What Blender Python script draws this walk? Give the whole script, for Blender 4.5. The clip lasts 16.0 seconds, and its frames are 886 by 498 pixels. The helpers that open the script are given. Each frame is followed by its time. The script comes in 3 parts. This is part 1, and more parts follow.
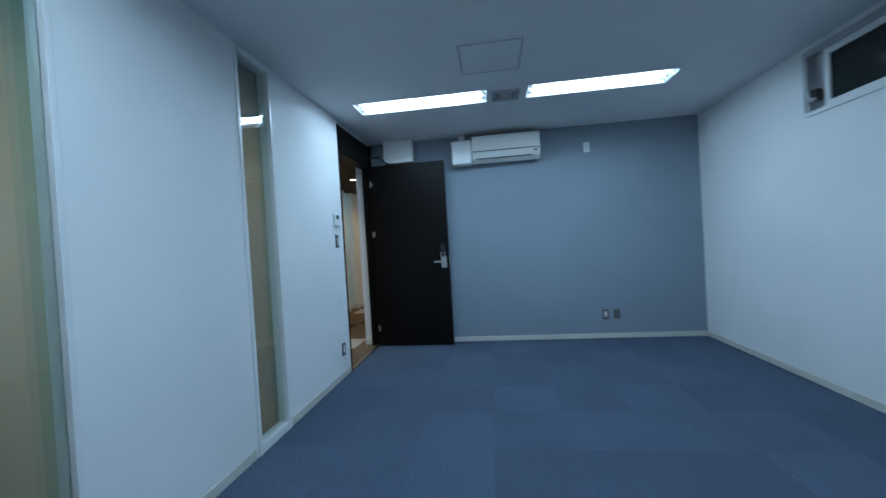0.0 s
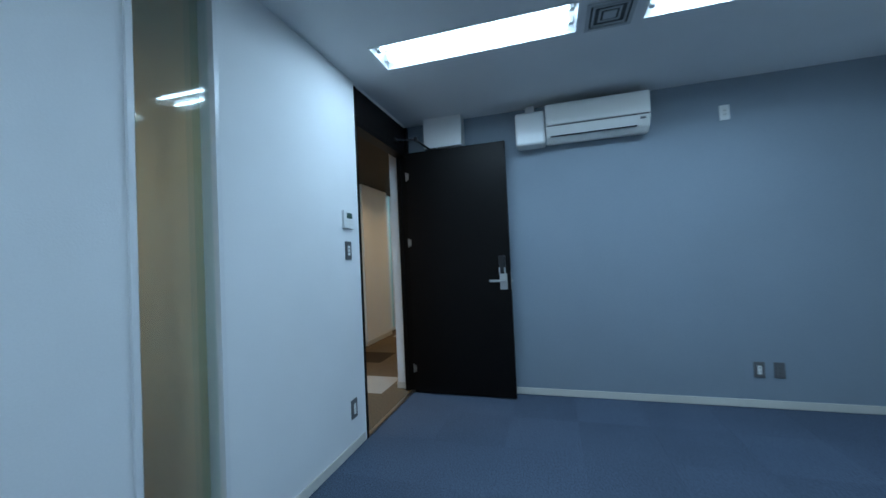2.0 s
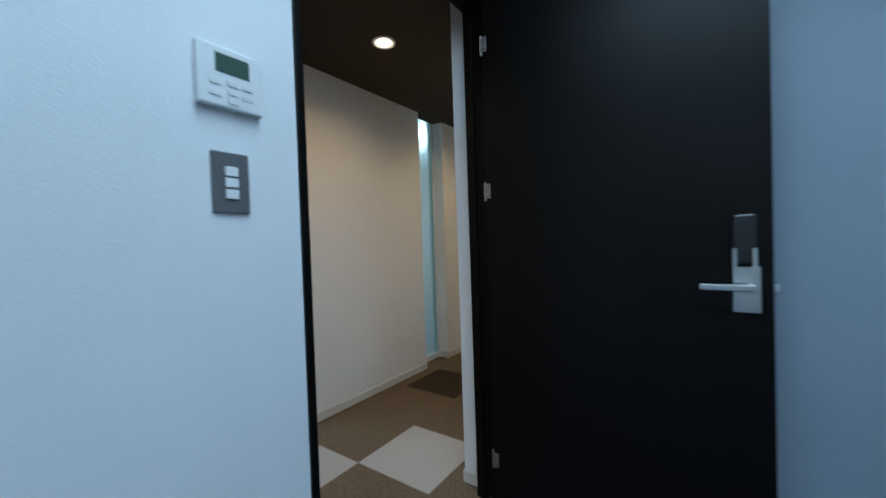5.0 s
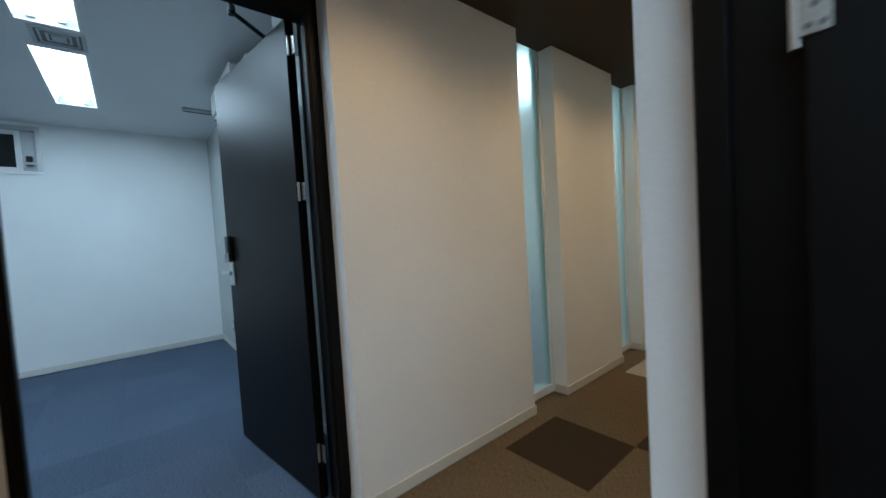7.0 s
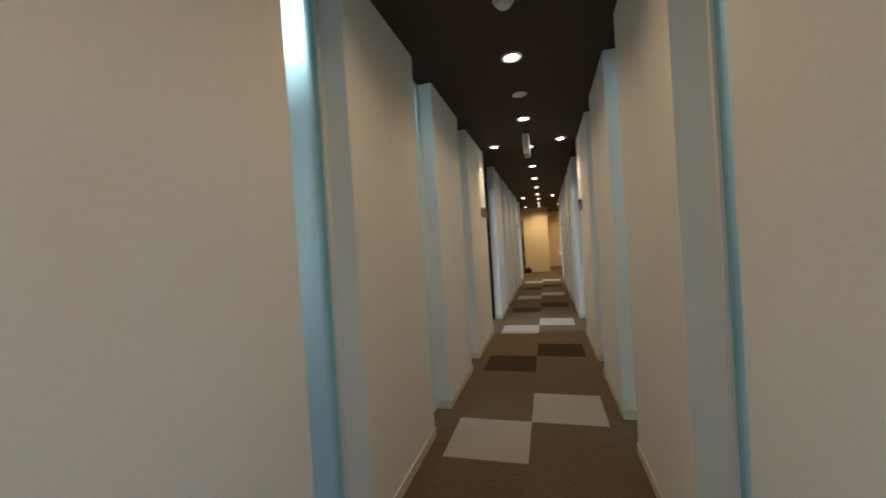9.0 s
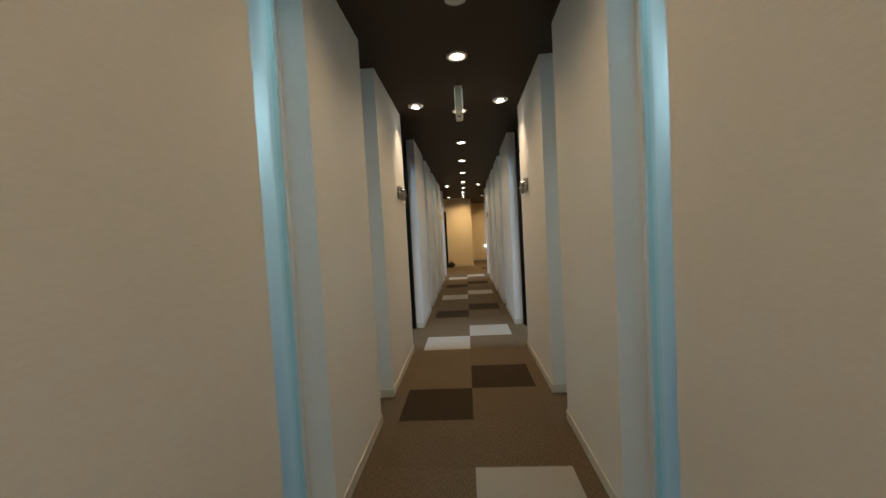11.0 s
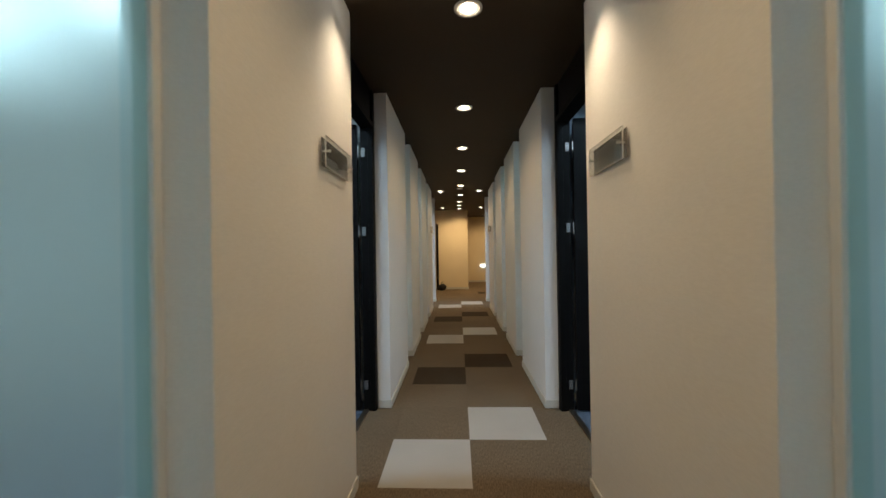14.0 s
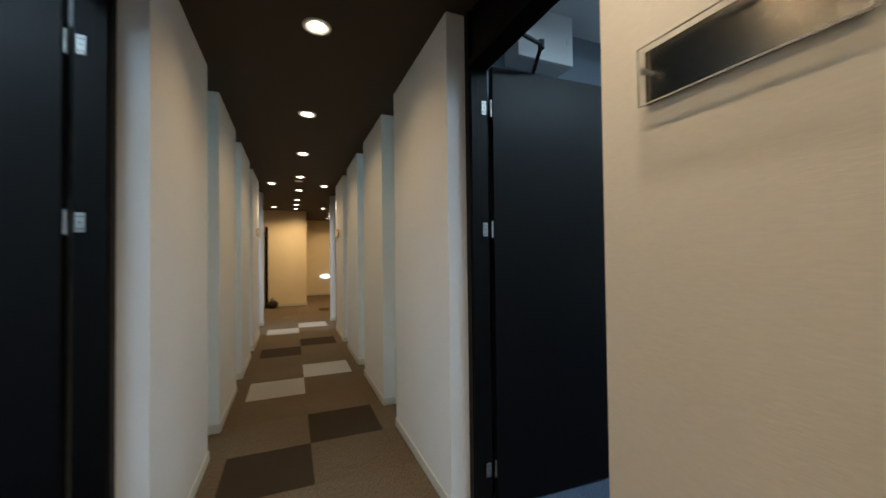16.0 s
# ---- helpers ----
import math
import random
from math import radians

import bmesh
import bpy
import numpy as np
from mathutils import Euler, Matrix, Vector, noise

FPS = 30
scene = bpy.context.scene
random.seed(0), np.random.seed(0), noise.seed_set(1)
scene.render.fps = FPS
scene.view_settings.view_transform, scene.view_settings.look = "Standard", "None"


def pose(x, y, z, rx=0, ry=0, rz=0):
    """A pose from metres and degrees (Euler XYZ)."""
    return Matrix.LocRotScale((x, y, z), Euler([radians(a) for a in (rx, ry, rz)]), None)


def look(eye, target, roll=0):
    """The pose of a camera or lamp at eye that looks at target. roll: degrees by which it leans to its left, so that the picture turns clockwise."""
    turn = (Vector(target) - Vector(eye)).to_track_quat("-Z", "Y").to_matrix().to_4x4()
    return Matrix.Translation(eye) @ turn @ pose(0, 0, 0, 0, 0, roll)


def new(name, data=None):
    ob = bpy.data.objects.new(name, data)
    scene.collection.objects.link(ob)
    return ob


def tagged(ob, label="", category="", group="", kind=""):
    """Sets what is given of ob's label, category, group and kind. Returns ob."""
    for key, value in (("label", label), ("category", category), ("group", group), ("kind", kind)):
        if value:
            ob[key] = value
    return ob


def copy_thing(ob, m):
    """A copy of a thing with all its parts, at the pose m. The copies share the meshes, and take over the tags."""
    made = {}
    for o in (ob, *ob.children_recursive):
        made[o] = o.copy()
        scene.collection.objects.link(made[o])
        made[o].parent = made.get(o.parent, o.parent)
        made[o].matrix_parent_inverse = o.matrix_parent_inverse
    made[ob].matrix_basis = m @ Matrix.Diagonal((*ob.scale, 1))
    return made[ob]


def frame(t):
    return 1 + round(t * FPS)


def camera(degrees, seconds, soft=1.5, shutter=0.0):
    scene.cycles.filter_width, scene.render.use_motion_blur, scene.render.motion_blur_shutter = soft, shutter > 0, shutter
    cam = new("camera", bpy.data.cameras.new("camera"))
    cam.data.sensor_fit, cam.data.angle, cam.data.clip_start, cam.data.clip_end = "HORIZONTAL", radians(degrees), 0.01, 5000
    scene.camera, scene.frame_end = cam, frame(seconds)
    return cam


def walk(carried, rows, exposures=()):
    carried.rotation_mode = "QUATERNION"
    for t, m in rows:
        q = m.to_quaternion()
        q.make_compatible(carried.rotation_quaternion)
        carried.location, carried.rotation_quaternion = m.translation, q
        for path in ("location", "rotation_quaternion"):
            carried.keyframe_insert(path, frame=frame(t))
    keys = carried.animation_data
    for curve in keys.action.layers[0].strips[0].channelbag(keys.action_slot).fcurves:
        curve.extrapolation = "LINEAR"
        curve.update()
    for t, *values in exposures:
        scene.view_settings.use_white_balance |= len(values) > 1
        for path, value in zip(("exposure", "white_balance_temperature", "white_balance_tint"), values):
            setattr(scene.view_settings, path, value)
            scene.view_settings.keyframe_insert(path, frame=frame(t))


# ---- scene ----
cam = camera(100.0, 16.0, shutter=0.5)

PATH = [
    (0, (2.348, -7.588, 1.288), (2.083, -5.605, 1.259), -3.4),
    (0.5, (2.31, -7.262, 1.299), (1.899, -5.304, 1.302), -2.5),
    (1, (2.246, -6.942, 1.29), (1.853, -4.981, 1.279), -2.5),
    (1.5, (2.183, -6.627, 1.305), (1.826, -4.66, 1.303), -2.7),
    (2, (2.166, -6.319, 1.292), (1.603, -4.401, 1.341), -2.6),
    (2.5, (2.137, -6.027, 1.288), (1.515, -4.127, 1.26), -2.3),
    (3, (2.049, -5.724, 1.278), (1.359, -3.847, 1.26), -3.4),
    (3.5, (1.993, -5.393, 1.279), (1.105, -3.602, 1.229), -3.9),
    (4, (1.934, -5.075, 1.296), (0.806, -3.425, 1.224), -1.1),
    (4.2, (1.886, -4.947, 1.287), (0.805, -3.266, 1.226), -0.5),
    (6.3, (1.143, -3.806, 1.19), (-0.204, -2.33, 1.117), -2.9),
    (6.5, (1.081, -3.764, 1.259), (-0.288, -2.312, 1.133), -2.2),
    (7, (0.887, -3.527, 1.225), (-0.644, -2.244, 1.143), -3.5),
    (7.5, (0.658, -3.36, 1.227), (-0.832, -2.026, 1.215), -1.7),
    (8, (0.412, -3.161, 1.217), (-0.629, -1.453, 1.188), -4.4),
    (8.5, (0.262, -2.9, 1.236), (-0.485, -1.045, 1.212), -4.9),
    (9, (0.169, -2.601, 1.249), (-0.368, -0.675, 1.232), -3.6),
    (9.5, (0.068, -2.278, 1.246), (-0.127, -0.288, 1.2), -3.9),
    (9.7, (0.055, -2.191, 1.244), (-0.079, -0.197, 1.155), -2.9),
    (11.8, (-0.036, -0.864, 1.228), (-0.142, 1.132, 1.152), -3.7),
    (12, (-0.051, -0.737, 1.23), (-0.15, 1.258, 1.133), -4.0),
    (12.5, (-0.063, -0.371, 1.245), (-0.204, 1.622, 1.158), -2.8),
    (13, (-0.109, -0.047, 1.267), (-0.095, 1.951, 1.181), -1.7),
    (13.5, (-0.106, 0.281, 1.242), (-0.134, 2.28, 1.202), -3.3),
    (14, (-0.058, 0.565, 1.239), (-0.138, 2.563, 1.245), -0.9),
    (14.5, (-0.11, 0.888, 1.253), (0.124, 2.874, 1.235), -1.5),
    (15, (-0.122, 1.179, 1.251), (0.254, 3.143, 1.196), -1.6),
    (15.5, (-0.113, 1.48, 1.267), (0.44, 3.402, 1.298), -2.1),
    (16, (-0.117, 1.786, 1.266), (0.639, 3.638, 1.302), -0.7),
]
EXPOSURES = [(0.0, -0.22, 6050, 10), (4.2, -0.22, 6050, 10), (6.3, 0.0, 6450, 10), (7.5, -0.02, 6500, 10), (8.5, -0.22, 6500, 10), (16.0, -0.18, 6500, 10)]
walk(cam, [(t, look(e, g, r)) for t, e, g, r in PATH], EXPOSURES)

# ---------------------------------------------------------------- plan, metres
CF, RF, XO = 0.605, 0.80, 4.84      # corridor face, room face, outer wall face
CZ, RZ = 2.49, 2.64                 # corridor and room ceilings
Y0, Y1 = -9.9, 9.60                 # corridor ends
DOOR_H = {1: 2.335}                 # door leaf heights, the rest 2.225
# rooms: side, far wall y, back wall y, door opening, strips, leaf turn
ROOMS = [
    (1, -2.79, -9.10, (-3.855, -2.825), ((-8.16, -7.78), (-6.80, -6.42), (-5.42, -5.05)), 0.6),
    (-1, -2.66, -9.10, (-3.84, -2.83), ((-8.16, -7.78), (-6.80, -6.42), (-5.42, -5.05)), 7.5),
    (1, 3.62, -2.69, (2.49, 3.48), ((-1.57, -1.18), (-0.30, 0.12), (0.97, 1.37)), 2.0),
    (-1, 3.62, -2.56, (2.49, 3.48), ((-1.57, -1.18), (-0.30, 0.12), (0.97, 1.37)), 2.0),
    (1, 9.60, 3.72, (8.49, 9.48), ((4.51, 4.92), (5.80, 6.21), (7.09, 7.50)), 2.0),
    (-1, 9.60, 3.72, (8.49, 9.48), ((4.51, 4.92), (5.80, 6.21), (7.09, 7.50)), 2.0),
]

# ---------------------------------------------------------------- light
world = bpy.data.worlds.new("world")
scene.world = world
world.use_nodes = True
world.node_tree.nodes["Background"].inputs["Color"].default_value = (0.02, 0.03, 0.05, 1)
world.node_tree.nodes["Background"].inputs["Strength"].default_value = 0.05

TUBE_W, DOWN_W, WASH_W = 19.6, 21.5, 26.0
TUBE_C, WARM_C, SPOT_C = (0.54, 0.78, 0.99), (1.0, 0.69, 0.36), (1.0, 0.79, 0.54)


def troffer_lamp(x, y, z):
    data = bpy.data.lights.new("tube_light", "AREA")
    data.shape, data.size, data.size_y = "RECTANGLE", 1.15, 0.030
    data.energy, data.color = TUBE_W / 2, TUBE_C
    ob = new("tube_light", data)
    ob.matrix_world = pose(x, y, z)


def spot_lamp(name, x, y, z, watts, angle, target, blend=0.6, size=0.045):
    data = bpy.data.lights.new(name, "SPOT")
    data.energy, data.color, data.spot_size, data.spot_blend, data.shadow_soft_size = watts, SPOT_C if name == "spot_light" else WARM_C, radians(angle), blend, size
    ob = new(name, data)
    ob.matrix_world = look((x, y, z), target)


# ---------------------------------------------------------------- materials
def mat(name, color, rough=0.6, metal=0.0, grain=0.0, scale=40.0, bump=0.0, stain=0.0, stain_scale=1.5, spec=0.5, rand=0.0, stretch=(1, 1, 1), coat=0.0):
    m = bpy.data.materials.new(name)
    m.use_nodes = True
    n, l = m.node_tree.nodes, m.node_tree.links
    b = n["Principled BSDF"]
    b.inputs["Roughness"].default_value = rough
    b.inputs["Metallic"].default_value = metal
    b.inputs["Specular IOR Level"].default_value = spec
    b.inputs["Coat Weight"].default_value = coat
    tc = n.new("ShaderNodeTexCoord")
    mp = n.new("ShaderNodeMapping")
    mp.inputs["Scale"].default_value = stretch
    geo = n.new("ShaderNodeNewGeometry")
    l.new(geo.outputs["Position"], mp.inputs["Vector"])
    fine = n.new("ShaderNodeTexNoise")
    fine.inputs["Scale"].default_value, fine.inputs["Detail"].default_value = scale, 4
    l.new(mp.outputs[0], fine.inputs["Vector"])
    wide = n.new("ShaderNodeTexNoise")
    wide.inputs["Scale"].default_value, wide.inputs["Detail"].default_value = stain_scale, 3
    l.new(geo.outputs["Position"], wide.inputs["Vector"])
    def spread(sock, amount):
        r = n.new("ShaderNodeMapRange")
        r.inputs["From Min"].default_value, r.inputs["From Max"].default_value = 0.3, 0.7
        r.inputs["To Min"].default_value, r.inputs["To Max"].default_value = 1 - amount, 1 + amount
        l.new(sock, r.inputs["Value"])
        return r.outputs[0]
    def times(a, c):
        q = n.new("ShaderNodeMath")
        q.operation = "MULTIPLY"
        l.new(a, q.inputs[0]), l.new(c, q.inputs[1])
        return q.outputs[0]
    f = times(spread(fine.outputs["Fac"], grain), spread(wide.outputs["Fac"], stain))
    if rand:
        oi = n.new("ShaderNodeObjectInfo")
        r = n.new("ShaderNodeMapRange")
        r.inputs["To Min"].default_value, r.inputs["To Max"].default_value = 1 - rand, 1 + rand
        l.new(oi.outputs["Random"], r.inputs["Value"])
        f = times(f, r.outputs[0])
    mul = n.new("ShaderNodeVectorMath")
    mul.operation = "SCALE"
    mul.inputs[0].default_value = color
    l.new(f, mul.inputs["Scale"])
    l.new(mul.outputs[0], b.inputs["Base Color"])
    if bump:
        bp = n.new("ShaderNodeBump")
        bp.inputs["Strength"].default_value, bp.inputs["Distance"].default_value = bump, 0.003
        l.new(fine.outputs["Fac"], bp.inputs["Height"])
        l.new(bp.outputs[0], b.inputs["Normal"])
    return m


def glow(name, color, strength):
    m = bpy.data.materials.new(name)
    m.use_nodes = True
    b = m.node_tree.nodes["Principled BSDF"]
    b.inputs["Base Color"].default_value = (*color, 1)
    b.inputs["Emission Color"].default_value = (*color, 1)
    b.inputs["Emission Strength"].default_value = strength
    return m


def clear(name, tint, gloss=0.08, rough=0.03):
    m = bpy.data.materials.new(name)
    m.use_nodes = True
    n, l = m.node_tree.nodes, m.node_tree.links
    n.remove(n["Principled BSDF"])
    tr, gl, mx, lw, pw, ad = (n.new("ShaderNode" + k) for k in ("BsdfTransparent", "BsdfGlossy", "MixShader", "LayerWeight", "Math", "Math"))
    tr.inputs[0].default_value = (*tint, 1)
    gl.inputs["Roughness"].default_value = rough
    lw.inputs["Blend"].default_value = 0.5
    pw.operation, ad.operation = "POWER", "MULTIPLY_ADD"
    pw.inputs[1].default_value, ad.inputs[1].default_value, ad.inputs[2].default_value = 4.0, 0.7, 0.045
    l.new(lw.outputs["Facing"], pw.inputs[0]), l.new(pw.outputs[0], ad.inputs[0])
    l.new(ad.outputs[0], mx.inputs[0]), l.new(tr.outputs[0], mx.inputs[1]), l.new(gl.outputs[0], mx.inputs[2])
    l.new(mx.outputs[0], n["Material Output"].inputs[0])
    return m


def frosted(name, tint):
    m = bpy.data.materials.new(name)
    m.use_nodes = True
    n, l = m.node_tree.nodes, m.node_tree.links
    n.remove(n["Principled BSDF"])
    tl, rf, df, mx, m2 = (n.new("ShaderNode" + k) for k in ("BsdfTranslucent", "BsdfRefraction", "BsdfDiffuse", "MixShader", "MixShader"))
    tl.inputs[0].default_value = (*tint, 1)
    rf.inputs["Color"].default_value = (*tint, 1)
    rf.inputs["Roughness"].default_value, rf.inputs["IOR"].default_value = 0.74, 1.28
    df.inputs["Color"].default_value = (*[c * 0.75 for c in tint], 1)
    mx.inputs[0].default_value, m2.inputs[0].default_value = 0.68, 0.13
    l.new(tl.outputs[0], mx.inputs[1]), l.new(rf.outputs[0], mx.inputs[2])
    l.new(mx.outputs[0], m2.inputs[1]), l.new(df.outputs[0], m2.inputs[2])
    l.new(m2.outputs[0], n["Material Output"].inputs[0])
    return m


M_ROOM = mat("white_wallpaper", (0.80, 0.80, 0.79), 0.75, grain=0.02, scale=160, bump=0.25, stain=0.03, spec=0.3)
M_CORR = mat("cream_wallpaper", (0.79, 0.78, 0.76), 0.7, grain=0.025, scale=110, bump=0.13, stain=0.03, stain_scale=0.9, spec=0.3, stretch=(1, 0.4, 1.6))
M_LOBBY = mat("warm_cream_wallpaper", (0.78, 0.67, 0.47), 0.7, grain=0.025, scale=110, bump=0.09, stain=0.03, spec=0.3)
M_BLUE = mat("slate_blue_wallpaper", (0.243, 0.290, 0.336), 0.7, grain=0.03, scale=160, bump=0.25, stain=0.03, spec=0.35)
M_GREY = mat("grey_green_wallpaper", (0.47, 0.49, 0.47), 0.7, grain=0.03, scale=160, bump=0.2, stain=0.03, spec=0.35)
M_RCEIL = mat("white_ceiling_board", (0.72, 0.73, 0.73), 0.85, grain=0.03, scale=220, bump=0.2, stain=0.03, spec=0.2)
M_CCEIL = mat("dark_brown_ceiling_paper", (0.046, 0.032, 0.019), 0.75, grain=0.08, scale=120, bump=0.3, stain=0.05, spec=0.3)
M_SKIRT = mat("cream_vinyl_skirting", (0.62, 0.60, 0.54), 0.5, grain=0.02, stain=0.05)
M_DARK = mat("dark_stained_veneer", (0.0035, 0.0026, 0.0023), 0.42, grain=0.22, scale=30, bump=0.06, stain=0.1, stretch=(6, 6, 0.35), spec=0.17)
M_FRAME = mat("black_brown_frame", (0.003, 0.0024, 0.002), 0.45, grain=0.1, stain=0.05, spec=0.15)
M_WHITE = mat("white_plastic", (0.78, 0.78, 0.76), 0.4, stain=0.02)
M_IVORY = mat("ivory_enamel", (0.74, 0.73, 0.69), 0.35, stain=0.02)
M_WFRAME = mat("white_painted_frame", (0.76, 0.76, 0.75), 0.3, stain=0.02)
M_GREYP = mat("grey_plastic_plate", (0.12, 0.12, 0.12), 0.4, stain=0.03)
M_BLACK = mat("black_plastic", (0.012, 0.012, 0.013), 0.35, stain=0.05)
M_STEEL = mat("brushed_steel", (0.62, 0.62, 0.60), 0.28, 1.0, grain=0.05, scale=200)
M_ALU = mat("anodised_aluminium", (0.50, 0.51, 0.52), 0.4, 1.0, grain=0.04, scale=120)
M_HINGE = mat("worn_hinge_steel", (0.42, 0.41, 0.39), 0.42, 1.0, grain=0.08, scale=200)
M_BRASS = mat("dull_brass_threshold", (0.36, 0.31, 0.25), 0.35, 1.0, grain=0.06, scale=150)
M_LCD = mat("green_grey_display", (0.06, 0.10, 0.08), 0.2)
M_CARPB = mat("blue_carpet", (0.078, 0.104, 0.150), 0.95, grain=0.48, scale=120, bump=0.9, stain=0.05, stain_scale=2.0, spec=0.1, rand=0.09)
M_CARPM = mat("brown_carpet", (0.138, 0.103, 0.068), 0.95, grain=0.38, scale=150, bump=0.5, stain=0.06, spec=0.1, rand=0.05, stretch=(1.5, 0.28, 1))
M_CARPD = mat("dark_brown_carpet", (0.048, 0.034, 0.022), 0.95, grain=0.25, scale=300, bump=0.9, stain=0.06, spec=0.1, rand=0.05)
M_CARPP = mat("pale_carpet", (0.40, 0.38, 0.35), 0.95, grain=0.10, scale=300, bump=0.8, stain=0.06, spec=0.1, rand=0.03)
# the unlit night behind the high windows is put into the pane colour
M_NIGHT = mat("night_dark_pane", (0.010, 0.014, 0.014), 0.12, stain=0.1, spec=0.5)
M_GLASS = clear("pane_glass", (0.93, 0.98, 0.97))
M_ACRYL = clear("clear_acrylic", (0.97, 0.98, 0.98))
M_FROST = frosted("frosted_film", (0.91, 0.93, 0.84))
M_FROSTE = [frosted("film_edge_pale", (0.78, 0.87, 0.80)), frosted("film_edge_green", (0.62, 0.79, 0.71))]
M_TUBE = glow("lit_tube", (0.62, 0.85, 1.0), 12.0)
M_LENS = glow("lit_downlight", (1.0, 0.90, 0.76), 14.0)
# reflector ring: the lamp light it throws back is put in as weak emission
M_WARMR = glow("reflector_painted_gleam", (1.0, 0.80, 0.56), 1.2)
M_LAMPW = glow("lit_white_glass", (0.93, 1.0, 0.97), 2.5)
M_GREEN = glow("lit_exit_panel", (0.70, 0.95, 0.86), 0.6)
M_REFL = mat("white_reflector", (0.80, 0.81, 0.82), 0.25, stain=0.02)
M_GRILL = mat("grey_vent_enamel", (0.42, 0.44, 0.45), 0.45, stain=0.04)
M_SIGN = mat("brushed_sign_metal", (0.44, 0.41, 0.37), 0.25, 1.0, grain=0.05, scale=60, stretch=(1, 0.4, 14))
brush = M_SIGN.node_tree.nodes.new("ShaderNodeCombineXYZ")
brush.inputs[2].default_value = 1.0
M_SIGN.node_tree.links.new(brush.outputs[0], M_SIGN.node_tree.nodes["Principled BSDF"].inputs["Tangent"])
M_SIGN.node_tree.nodes["Principled BSDF"].inputs["Anisotropic"].default_value = 0.85
M_EDGE = mat("polished_acrylic_edge", (0.72, 0.72, 0.70), 0.15, spec=0.6)


# ---------------------------------------------------------------- mesh helpers
def add_box(bm, x0, x1, y0, y1, z0, z1, bevel=0.0, mi=0):
    r = bmesh.ops.create_cube(bm, size=1)
    vs = r["verts"]
    for v in vs:
        v.co = Vector(((x0 + x1) / 2 + v.co.x * abs(x1 - x0), (y0 + y1) / 2 + v.co.y * abs(y1 - y0), (z0 + z1) / 2 + v.co.z * abs(z1 - z0)))
    fs = list({f for v in vs for f in v.link_faces})
    for f in fs:
        f.material_index = mi
    if bevel:
        es = list({e for v in vs for e in v.link_edges})
        bmesh.ops.bevel(bm, geom=es, offset=bevel, segments=2, profile=0.5, affect="EDGES")
    return bm


def add_rod(bm, a, b, r, seg=12, r2=None):
    a, b = Vector(a), Vector(b)
    d = b - a
    m = Matrix.Translation((a + b) / 2) @ d.to_track_quat("Z", "Y").to_matrix().to_4x4()
    bmesh.ops.create_cone(bm, cap_ends=True, segments=seg, radius1=r, radius2=r if r2 is None else r2, depth=d.length, matrix=m)
    return bm


def lathe(bm, prof, cx, cy, cz, seg=24):
    rings = []
    for r, z in prof:
        rings.append([bm.verts.new((cx + r * math.cos(2 * math.pi * i / seg), cy + r * math.sin(2 * math.pi * i / seg), cz + z)) for i in range(seg)])
    for a, b in zip(rings, rings[1:]):
        for i in range(seg):
            bm.faces.new((a[i], a[(i + 1) % seg], b[(i + 1) % seg], b[i]))
    if prof[-1][0] > 0:
        bm.faces.new(rings[-1])
    bmesh.ops.recalc_face_normals(bm, faces=bm.faces)
    return bm


def link(name, bm, mats, smooth=False):
    me = bpy.data.meshes.new(name)
    bm.to_mesh(me)
    bm.free()
    for m in (mats if isinstance(mats, (list, tuple)) else [mats]):
        me.materials.append(m)
    if smooth:
        me.shade_smooth()
    return new(name, me)


def part(name, bm, material, parent, label="", smooth=False):
    ob = link(name, bm, material, smooth)
    ob.parent = parent
    if label:
        ob["label"] = label
    return ob


def bx(*a, **k):
    return add_box(bmesh.new(), *a, **k)


def structure(name, bm, mats, label, category):
    return tagged(link(name, bm, mats), label, category, kind="structure")


def thing(name, x, y, z, label, category, group="", turn=0.0, kind=""):
    ob = new(name)
    ob.matrix_world = pose(x, y, z, 0, 0, turn)
    return tagged(ob, label, category, group, kind)


def side_name(s):
    return "east" if s > 0 else "west"


# ---------------------------------------------------------------- structure
def wall_block(s, y0, y1):
    """One stretch of the wall between corridor and rooms: corridor paper on one face, room paper on the other."""
    bm = bx(*sorted((s * CF, s * RF)), y0, y1, 0, 2.72)
    for f in bm.faces:
        f.material_index = 1 if f.calc_center_median().x * s > RF - 0.01 else 0
    wall = structure("wall_" + side_name(s), bm, [M_CORR, M_ROOM], "off-white papered partition wall between corridor and office", "wall")
    # skirting round the corridor face and both returns
    bm = bmesh.new()
    t, h = 0.008, 0.065
    add_box(bm, *sorted((s * CF, s * (CF - t))), y0 - t, y1 + t, 0.004, h, 0.002)
    add_box(bm, *sorted((s * (CF + 0.001), s * 0.70)), y0 - t, y0 - 0.0005, 0.004, h, 0.002)
    add_box(bm, *sorted((s * (CF + 0.001), s * 0.70)), y1 + 0.0005, y1 + t, 0.004, h, 0.002)
    structure("baseboard", bm, M_SKIRT, "cream vinyl skirting along the corridor wall", "skirting")
    bm = bx(*sorted((s * RF, s * (RF + t))), y0 + 0.03, y1 - 0.03, 0.004, h, bevel=0.002)
    structure("baseboard", bm, M_SKIRT, "cream vinyl skirting along the office wall", "skirting")


